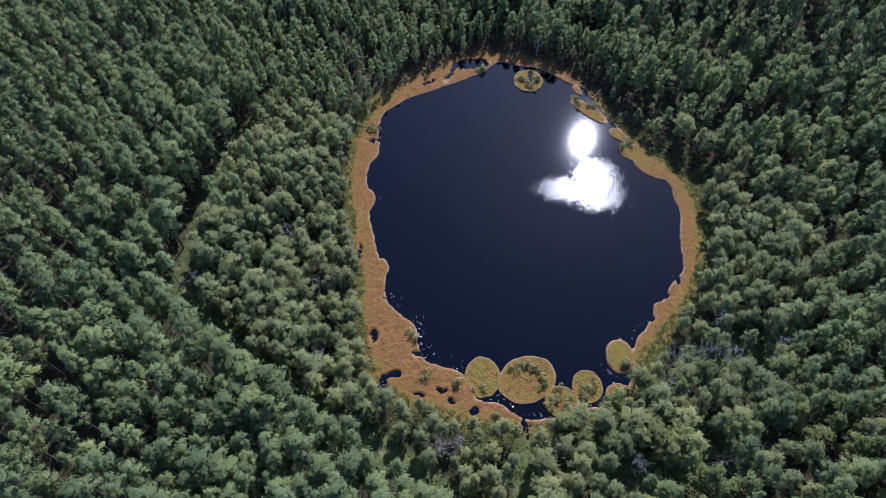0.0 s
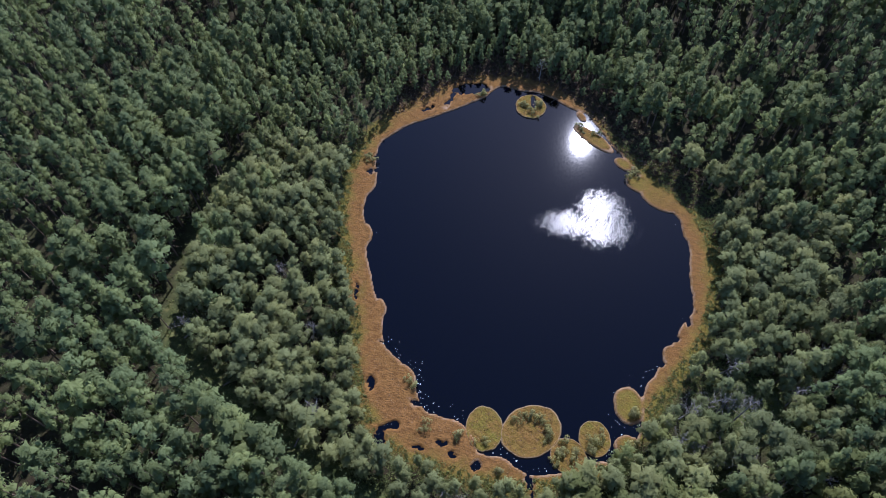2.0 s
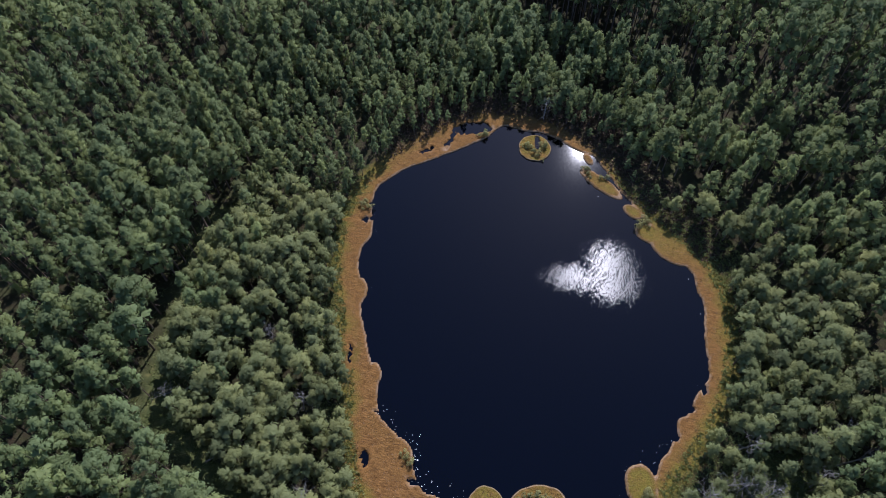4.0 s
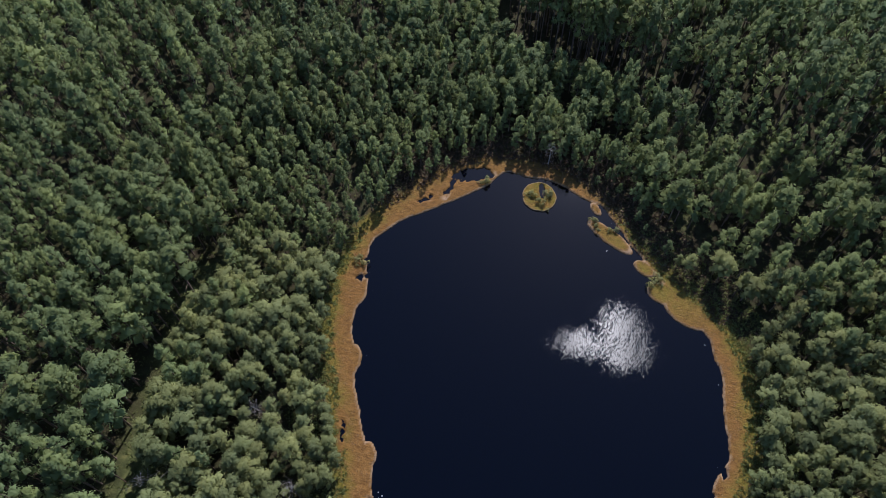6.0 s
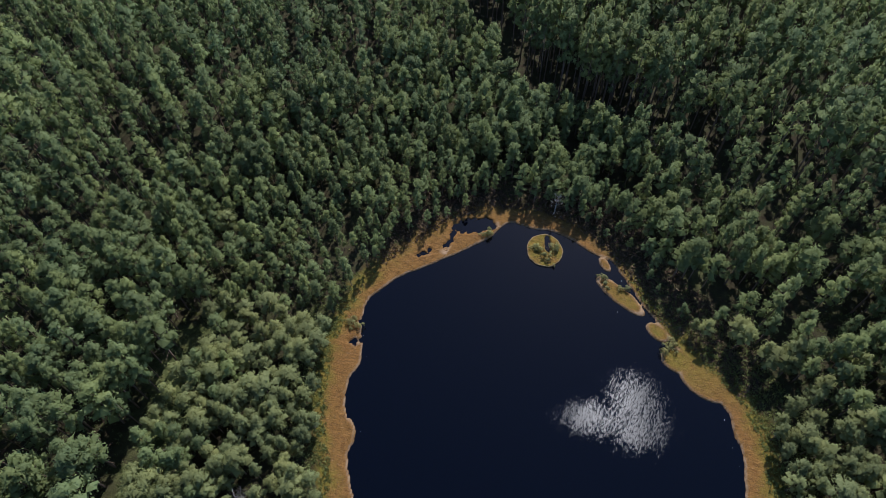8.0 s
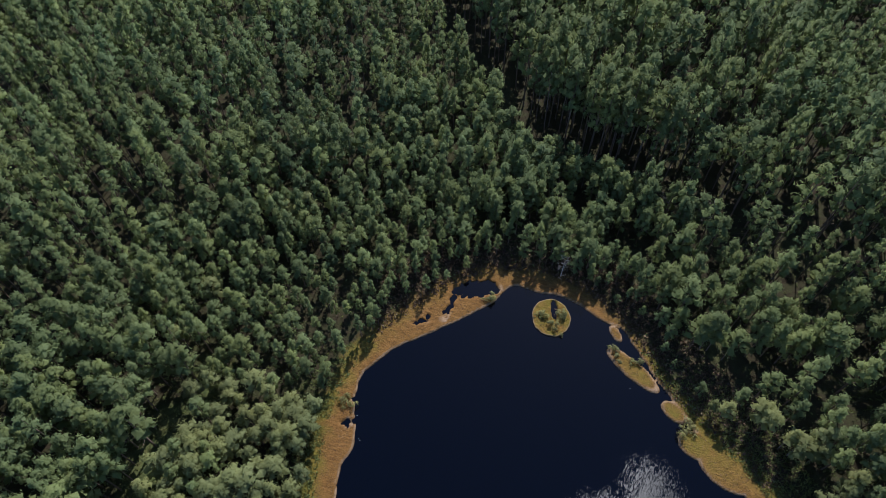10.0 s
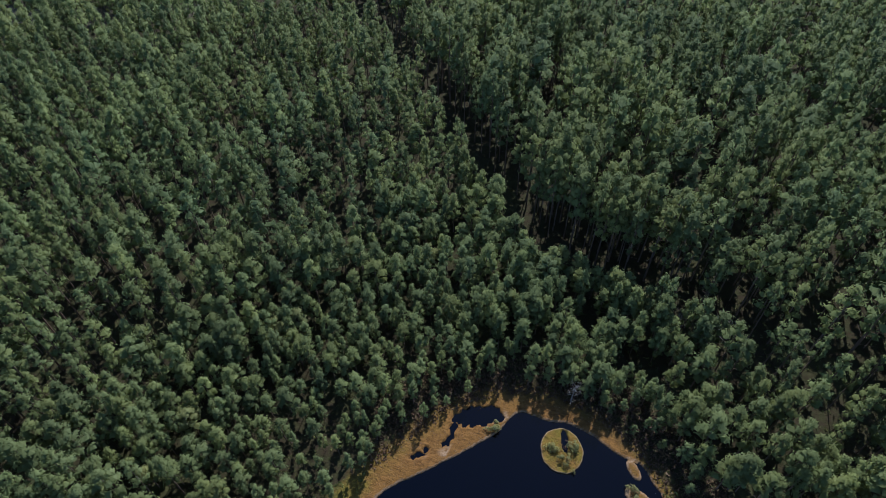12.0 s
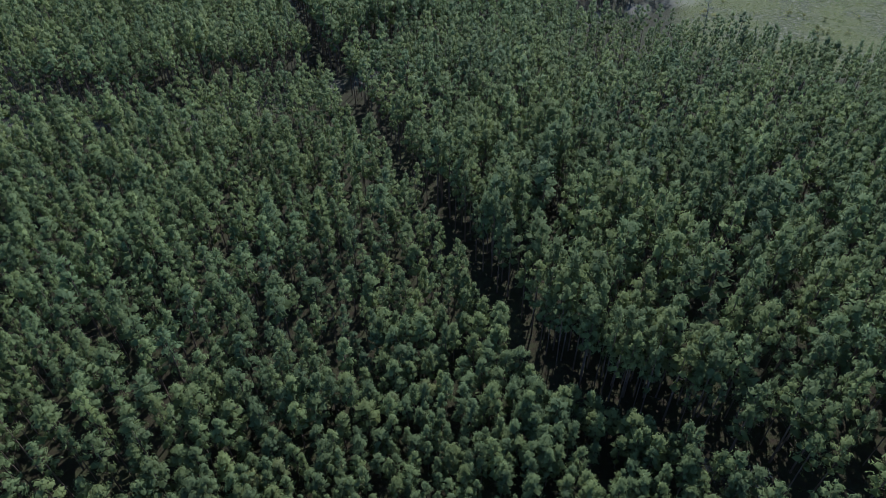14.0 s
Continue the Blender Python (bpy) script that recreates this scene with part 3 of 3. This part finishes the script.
# older, taller trees west of the ditch and east of the ride; low bog wood between ditch and lake
west = side_of(px, py, DITCH)
by_ditch = (px < 6.4) & (py < 98.6) & (py > 7.5)
top = np.where(by_ditch & (west > 0), np.maximum(top, 11.5 + 0.06 * d), np.where(by_ditch & (west < 0), np.minimum(top, 8.2), top))
east = side_of(px, py, RIDE)
top = top + np.where((py > 143.1) & (np.abs(east) < 150), 2.2 * smooth(0, 4, east) * smooth(90, 20, east) - 1.8 * smooth(0, 4, -east) * smooth(70, 20, -east), 0)
stand = -side_of(px, py, STRIP)
by_strip = (px > 13.9) & (px < 88.2) & (py > 99.6) & (py < 206.9)
top = np.where(by_strip, top + 2.5 * smooth(0, 3, stand) * smooth(40, 15, stand) - 1.5 * smooth(0, 3, -stand) * smooth(25, 12, -stand), top)
beyond = side_of(px, py, TRACK) < 0
top = top + np.where(beyond & (px < -19.9), 3.5, 0) - 5.0 * smooth(212.1, 280.4, py) * smooth(-1.1, 55.3, px)
top = top + 2.2 * smooth(29.9, 34.6, px) * smooth(70.3, 59, px) * smooth(68.6, 78.6, py) * smooth(143.1, 126.9, py) * smooth(4, 12, d)
tall_h = (top - pz) * rng.uniform(0.80, 1.14, len(px))
spin = rng.uniform(0, 2 * math.pi, len(px))
girth = np.clip(room[chosen], 0.82, 1.20) * rng.uniform(0.88, 1.12, len(px))


def spots(sel, kind):
    return (px[sel], py[sel], pz[sel], spin[sel], tall_h[sel] / kind.h, girth[sel] * tall_h[sel] / kind.h, rng.integers(0, len(kind.crowns), len(sel)))


# slim dark pines stand along the shaded northern shore
is_shore = (py > 92) & (tall_h < 11.5) & (d < 26)
is_bog = (tall_h < 8.3) & ~is_shore
is_mid = (tall_h >= 8.3) & (tall_h < 13.5) & ~is_shore
is_far = (py > 222.5) & (tall_h >= 13.5)
is_tall = (tall_h >= 13.5) & ~is_far
near = np.argsort(d)
leafy = is_bog & (rng.random(len(px)) < 0.5 * smooth(13.9, 21.4, px) * smooth(51.5, 40.2, px) * smooth(38.9, 31, py) + 0.25 * smooth(47.8, 53.4, px) * smooth(50.7, 42.8, py))
is_bog &= ~leafy
bog_ids, mid_ids, shore_ids = near[is_bog[near]], near[is_mid[near]], near[is_shore[near]]
single_trees("birch", birch, spots(np.nonzero(leafy)[0][:300], birch), m_bush_one, "young bright green birch among bog pines", "tree", "young birches")
single_trees("bog_pine", bog, spots(bog_ids[:300], bog), m_bog_one, "short grey-green bog pine at the lake's marshy edge", "tree", "bog pines round the lake")
single_trees("shore_pine", shore, spots(shore_ids[:300], shore), m_pine_one, "slim dark green pine at the shaded edge of the bog lake", "tree", "pines along the shaded shore")
woods("shore_pine_wood", shore, spots(shore_ids[300:], shore), m_pine, "narrow wood of slim dark pines behind the shore", "trees")
woods("bog_pine_wood", bog, spots(bog_ids[300:], bog), m_bog, "low dense wood of grey-green bog pines", "trees")
single_trees("pine", middle, spots(mid_ids[:300], middle), m_pine_one, "green Scots pine with a clumped crown in the forest", "tree", "pines behind the bog")
woods("young_pine_wood", middle, spots(mid_ids[300:], middle), m_pine, "dense wood of middle-aged green pines", "trees")
woods("pine_wood", tall, spots(np.nonzero(is_tall)[0], tall), m_pine, "tall dense green pine forest on rising ground", "trees")
woods("distant_pine_wood", distant, spots(np.nonzero(is_far)[0], distant), m_pine, "far dark green pine forest beyond the ride", "trees")


# ---- islands of floating sedge ----
def island(cx, cy, rx, ry, turn, pear, pear_way, moss, pool=None):
    """A rounded raft of sedge and moss with a dark wet skirt."""
    rings, n = 26, 96
    a = np.arange(n) * 2 * math.pi / n
    u = np.r_[np.linspace(0.02, 0.97, rings), 1.0, 1.012, 1.0]
    edge = 1 + pear * np.cos(a - radians(pear_way)) + 0.012 * np.sin(5 * a + cx) + 0.010 * np.sin(9 * a + cy) + 0.006 * np.sin(17 * a + cx)
    U, A = np.meshgrid(u, a, indexing="ij")
    lx, ly = rx * U * edge * np.cos(A), ry * U * edge * np.sin(A)
    c, s = math.cos(radians(turn)), math.sin(radians(turn))
    x, y = cx + lx * c - ly * s, cy + lx * s + ly * c
    z = 0.20 + 0.07 * ripple(x, y, 1.9) + 0.04 * ripple(x, y, 4.3) + 0.05 * smooth(0.75, 0.95, U)
    if pool:
        z = z - 0.75 * (1 - smooth(-0.25, 0.1, oval(x, y, *pool) + 0.1 * ripple(x, y, 2.2)))
    z[-3], z[-2], z[-1] = 0.14, 0.02, -1.5
    k = len(u)
    i, j = np.meshgrid(np.arange(k - 1), np.arange(n), indexing="ij")
    f = np.stack([i * n + j, (i + 1) * n + j, (i + 1) * n + (j + 1) % n, i * n + (j + 1) % n], -1).reshape(-1, 4)
    me = raw_mesh("sedge_island", np.c_[x.ravel(), y.ravel(), z.ravel()], f, flat=False)
    hold(me, "mat", np.ones(x.size))
    hold(me, "straw", (smooth(0.955, 0.975, U) * (U < 1.005)).ravel())
    hold(me, "moss", (moss * (0.6 + 0.4 * ripple(x, y, 0.9))).clip(0, 1).ravel())
    hold(me, "wet", np.maximum((U > 0.99).ravel(), (z < 0.02).ravel()))
    ob = part("sedge_island", me, m_ground)
    return tagged(ob, "round floating island of orange sedge and yellow moss", "bog island", "islands in the lake")


island(5.2, 35.8, 2.85, 3.55, 1, 0.10, 90, 1.2)
island(12.3, 36, 4.9, 3.91, 29, 0.03, 60, 0.65)
island(17.7, 32.6, 2.87, 2.65, -48, 0.02, 0, 0.8)
island(21.8, 35.3, 2.43, 2.81, 1, 0.04, 80, 1.1)
island(14.4, 107.9, 3.35, 3.78, 1, 0.05, 100, 0.95, pool=(15, 109.7, 0.57, 2.02, 0))


# ---- dwarf shrubs on the islands and the mat ----
def shrub_form(seed, h, r):
    g = np.random.default_rng(seed)
    k = 6
    cs = [np.array([g.normal(scale=0.4 * r), g.normal(scale=0.4 * r), h * g.uniform(0.3, 0.85)]) for _ in range(k)]
    return sprays(cs, [r * g.uniform(0.35, 0.55) for _ in range(k)], 26, 0.145 * (r + 0.3), g)


m_shrub = foliage("shrub_leaves", (0.165, 0.165, 0.066), (0.255, 0.250, 0.105), (0.30, 0.27, 0.09), per_object=True)
shrub_meshes = [tri_mesh("bog_shrub", *shrub_form(700 + i, 0.75, 0.6)) for i in range(8)]


def shrub(x, y, size, z=None):
    ob = part("bog_shrub", shrub_meshes[int(rng.integers(8))], m_shrub)
    z = max(0.2, ground_height(np.array([x]), np.array([y]))[0]) if z is None else z
    ob.matrix_world = Matrix.LocRotScale((x, y, z - 0.06), Euler((0, 0, rng.uniform(0, 6.28))), (size, size, size * rng.uniform(0.8, 1.2)))
    tagged(ob, "small grey-green shrub growing on the bog mat", "shrub", "shrubs on the bog")


for i in range(20):
    a = radians(-40 + 9.5 * i + rng.uniform(-6, 6))
    k = rng.uniform(0.48, 0.78)
    shrub(12.3 + 4.3 * k * math.cos(a), 36.0 + 3.9 * k * math.sin(a), rng.uniform(0.7, 1.3), 0.2)
for cx, cy, r, k in ((5.4, 34.4, 1.2, 4), (17.6, 32.5, 1.9, 10), (21.9, 34.8, 1.3, 8), (13.2, 108.1, 0.9, 5), (16.2, 108.6, 0.9, 5), (14.5, 106.3, 1.4, 5),
                     (25.1, 102.3, 1.1, 5), (27, 99.9, 1.2, 5), (-6, 43.3, 1.4, 3), (-4.5, 36.4, 1.3, 3), (1.4, 34.9, 1.2, 3), (7.3, 30.2, 0.6, 3),
                     (3.9, 111.1, 0.9, 6), (34.1, 89.1, 1.2, 7), (28.6, 39.4, 0.9, 6), (27.2, 34.6, 0.9, 4), (-18.8, 91.1, 1.2, 7), (22.2, 29.2, 1.4, 6)):
    for i in range(k):
        shrub(cx + rng.normal(scale=0.55 * r), cy + rng.normal(scale=0.55 * r), rng.uniform(0.7, 1.5))


# ---- bare dead trees ----
def dead_form(seed, h):
    """A trunk and its bare limbs, each with its twigs."""
    g = np.random.default_rng(seed)
    lean = g.normal(scale=0.05 * h, size=2)
    tip = np.array([lean[0], lean[1], h])
    trunk = np.concatenate([prism((0, 0, -0.3), tip * 0.55, 0.13, 0.08, 6), prism(tip * 0.55, tip, 0.08, 0.02, 5)])
    limbs = []
    for i in range(15):
        u = 0.3 + 0.68 * (i + g.uniform(0, 1)) / 15
        a, L = i * 2.4 + g.uniform(-0.5, 0.5), g.uniform(0.5, 2.3) * (1.3 - u) * h / 6 + 0.35
        p = tip * u
        q = p + np.array([L * math.cos(a), L * math.sin(a), L * g.uniform(0.0, 1.0)])
        limb = [prism(p, q, 0.028, 0.010, 3)]
        for _ in range(9):
            w = p + (q - p) * g.uniform(0.3, 1.0)
            limb.append(prism(w, w + g.normal(scale=0.30 * L, size=3) + np.array([0, 0, 0.15]), 0.013, 0.005, 3))
        limbs.append(np.concatenate(limb))
    return trunk, limbs


DEAD = [dead_form(900 + i, 6.5) for i in range(5)]
DEAD = [(tri_mesh("trunk", a), [tri_mesh("branch", b) for b in limbs]) for a, limbs in DEAD]


def dead_tree(x, y, size, lean=0.0, way=0.0):
    thing = new("dead_tree")
    z = ground_height(np.array([x]), np.array([y]))[0]
    thing.matrix_world = Matrix.LocRotScale((x, y, z - 0.1), Euler((radians(lean), 0, radians(way))), (size,) * 3)
    tagged(thing, "bare dead pine with bleached grey branches", "dead tree", "dead trees in the wood")
    stem, limbs = DEAD[int(rng.integers(5))]
    part("trunk", stem, m_dead, thing)
    for limb in limbs:
        part("branch", limb, m_dead, thing)


for x, y, size, lean, way in DEAD_SPOTS:
    dead_tree(x, y, size, lean, way)
for i in range(14):
    x, y = rng.uniform(30, 57), rng.uniform(27, 49)
    if rim(WOODS, np.array([x]), np.array([y]))[0] > 1.5:
        dead_tree(x, y, rng.uniform(0.75, 1.1), rng.uniform(3, 35), rng.uniform(0, 360))


# ---- fallen trunks ----
log_mesh = tri_mesh("fallen_log", np.concatenate([prism((0, 0, 0), (3.2, 0.15, 0.05), 0.13, 0.10, 6), prism((3.2, 0.15, 0.05), (6.5, 0, 0.15), 0.10, 0.05, 6),
                                                  prism((4.0, 0.1, 0.1), (4.7, 0.9, 0.5), 0.03, 0.01, 3), prism((5.0, 0, 0.1), (5.8, -0.8, 0.4), 0.03, 0.01, 3)]))
for x, y, way, z in ((-47.9, 66.5, 20, 0.5), (-46.9, 60.6, 70, 0.3), (-47.8, 56.6, -15, 0.6), (-44.9, 48.7, 50, 0.3), (-44.4, 82.5, 10, 0.5), (-36.3, 40.8, 35, 0.4), (-23.2, 31.9, 70, 0.3), (31, 25.1, 40, 0.5), (40.3, 35, 75, 0.4), (35.6, 28.1, 120, 0.3), (24.5, 24.1, 60, 0.4)):
    ob = part("fallen_log", log_mesh, m_log)
    ob.matrix_world = pose(x, y, ground_height(np.array([x]), np.array([y]))[0] + 0.08, 0, -3 * z, way)
    tagged(ob, "fallen grey pine trunk lying on the forest floor", "log", "fallen trunks")


# ---- leaves afloat near the shore ----
def floating_leaves():
    n = 9000
    x, y = rng.uniform(-14, 33, n), rng.uniform(25, 51, n)
    e = land(x, y)
    ok = (e < -0.15) & (rng.random(n) < 0.5 * np.exp(np.minimum(e, 0) / 0.9) * np.where((x > 7.5) & (y > 39), 0.12, 1.0))
    x2, y2 = rng.uniform(-18, 43, 1500), rng.uniform(45, 114, 1500)
    e2 = land(x2, y2)
    ok2 = (e2 < -0.15) & (e2 > -1.2) & (rng.random(1500) < 0.15)
    x, y = np.r_[x[ok], x2[ok2]], np.r_[y[ok], y2[ok2]]
    r = rng.uniform(0.02, 0.062, len(x)) * np.where(rng.random(len(x)) < 0.08, 1.8, 1)
    a = np.arange(6) * math.pi / 3
    tilt = rng.normal(scale=0.05, size=(len(x), 1))
    X = x[:, None] + r[:, None] * np.cos(a) * 1.25
    Y = y[:, None] + r[:, None] * np.sin(a)
    Z = 0.012 + np.abs(tilt) * r[:, None] * (1 + np.cos(a))
    me = raw_mesh("floating_leaves", np.stack([X, Y, Z], -1).reshape(-1, 3), np.arange(len(x) * 6).reshape(-1, 6))
    tagged(part("floating_leaves", me, m_lily), "pale leaves and flecks afloat on dark water", "floating leaves", kind="stuff")


floating_leaves()


# ---- sedge tufts on the mat, undergrowth in the wood ----
def blades(name, x, y, z, per, size, material, label, category, upright=0.9):
    n = len(x) * per
    X, Y, Z = (np.repeat(v, per) for v in (x, y, z))
    sz = np.repeat(size, per) * rng.uniform(0.6, 1.3, n)
    way = rng.normal(size=(n, 3)) * np.array([1, 1, 0.3]) + np.array([0, 0, upright])
    way /= np.linalg.norm(way, axis=1)[:, None]
    side = np.cross(way, rng.normal(size=(n, 3)))
    side /= np.linalg.norm(side, axis=1)[:, None]
    p = np.c_[X, Y, Z] + rng.normal(size=(n, 3)) * np.array([1, 1, 0.2]) * sz[:, None] * 0.5
    tris = np.stack([p - side * sz[:, None] * 0.28, p + side * sz[:, None] * 0.28, p + way * sz[:, None]], 1)
    me = tri_mesh(name, tris)
    hold(me, "tone", np.repeat(rng.random(len(x)), per), "FACE")
    tagged(part(name, me, material), label, category, kind="stuff")


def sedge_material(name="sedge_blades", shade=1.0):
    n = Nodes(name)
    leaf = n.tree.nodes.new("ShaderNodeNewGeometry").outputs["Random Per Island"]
    # a shade below 1 darkens every blade colour, standing in for tree shade
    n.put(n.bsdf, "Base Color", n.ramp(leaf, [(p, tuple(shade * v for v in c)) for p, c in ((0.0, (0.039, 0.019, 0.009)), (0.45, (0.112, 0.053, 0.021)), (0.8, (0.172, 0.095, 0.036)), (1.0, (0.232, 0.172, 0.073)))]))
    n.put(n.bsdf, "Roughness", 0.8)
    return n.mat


tx, ty = rng.uniform(-22, 48, 52000), rng.uniform(24, 119, 52000)
on_mat = (land(tx, ty) > 0.3) & (rim(WOODS, tx, ty) < 0.8)
for o in ((5.2, 35.8, 2.43, 3.06), (12.3, 36, 4.43, 3.42, 28), (17.7, 32.6, 2.52, 2.36), (21.8, 35.3, 2.15, 2.46), (14.4, 107.3, 2.93, 2.62)):
    on_mat |= oval(tx, ty, *o) < 0
tx, ty = tx[on_mat], ty[on_mat]
blades("sedge_tufts", tx, ty, np.maximum(0.22, ground_height(tx, ty)), 4, np.full(len(tx), 0.13), sedge_material(), "rust-brown tufts of sedge on the floating mat", "sedge", 0.5)
ux, uy = rng.uniform(-72, 74, 26000), rng.uniform(10, 140, 26000)
ud = rim(WOODS, ux, uy)
near_lake = (ud > -0.8) & (ud < 40) & (rng.random(len(ux)) < (0.75 + 0.5 * ripple(ux, uy, 0.25)) * np.where(uy > 97, 0.3, 1.0))
ux, uy = ux[near_lake], uy[near_lake]
vx, vy = rng.uniform(14, 59, 5200), rng.uniform(13, 51, 5200)
herbs = (np.minimum(oval(vx, vy, 32.9, 26.1, 13.1, 5.88, 16), oval(vx, vy, 47.8, 40.9, 7.48, 5.92)) < 1.0) & (rim(WOODS, vx, vy) > 0.5)
ux, uy = np.r_[ux, vx[herbs]], np.r_[uy, vy[herbs]]
fx2, fy2 = rng.uniform(-33, 57, 60000), rng.uniform(17, 105, 60000)
fd = rim(WOODS, fx2, fy2)
fringe = (fd > -1.2) & (fd < 7) & (land(fx2, fy2) > 0.6) & (rng.random(len(fx2)) < 0.85 * smooth(106.7, 84.6, fy2))
ux, uy = np.r_[ux, fx2[fringe]], np.r_[uy, fy2[fringe]]
blades("undergrowth", ux, uy, ground_height(ux, uy) + 0.05, 6, rng.uniform(0.14, 0.42, len(ux)), m_bush, "low green undergrowth between the pines", "undergrowth")

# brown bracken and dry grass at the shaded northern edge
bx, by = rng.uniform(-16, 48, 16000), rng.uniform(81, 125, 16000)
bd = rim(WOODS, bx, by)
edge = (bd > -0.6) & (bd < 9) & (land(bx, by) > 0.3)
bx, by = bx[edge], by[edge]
# sedge colours cut to 0.55: the pines' shade is put into the colour
blades("bracken", bx, by, ground_height(bx, by), 5, rng.uniform(0.25, 0.55, len(bx)), sedge_material("shade_darkened_bracken", 0.55), "brown bracken and dry grass under the shore pines", "bracken")

# ---- the far clearing: heather tussocks, a few young pines, a leaning bare stem ----
hx, hy = rng.uniform(78, 205, 9000), rng.uniform(222, 392, 9000)
open_ground = clearing(hx, hy) > 0.6
hx, hy = hx[open_ground], hy[open_ground]
blades("heather", hx, hy, ground_height(hx, hy), 5, rng.uniform(0.25, 0.6, len(hx)), m_bog, "grey-green heather tussocks on a felled clearing", "heather")
for i in range(26):
    x, y = rng.uniform(88, 180), rng.uniform(283, 370)
    if clearing(np.array([x]), np.array([y]))[0] > 0.8:
        shrub(x, y, rng.uniform(1.5, 3.0))
dead_tree(93, 337, 1.9, 9, 200)
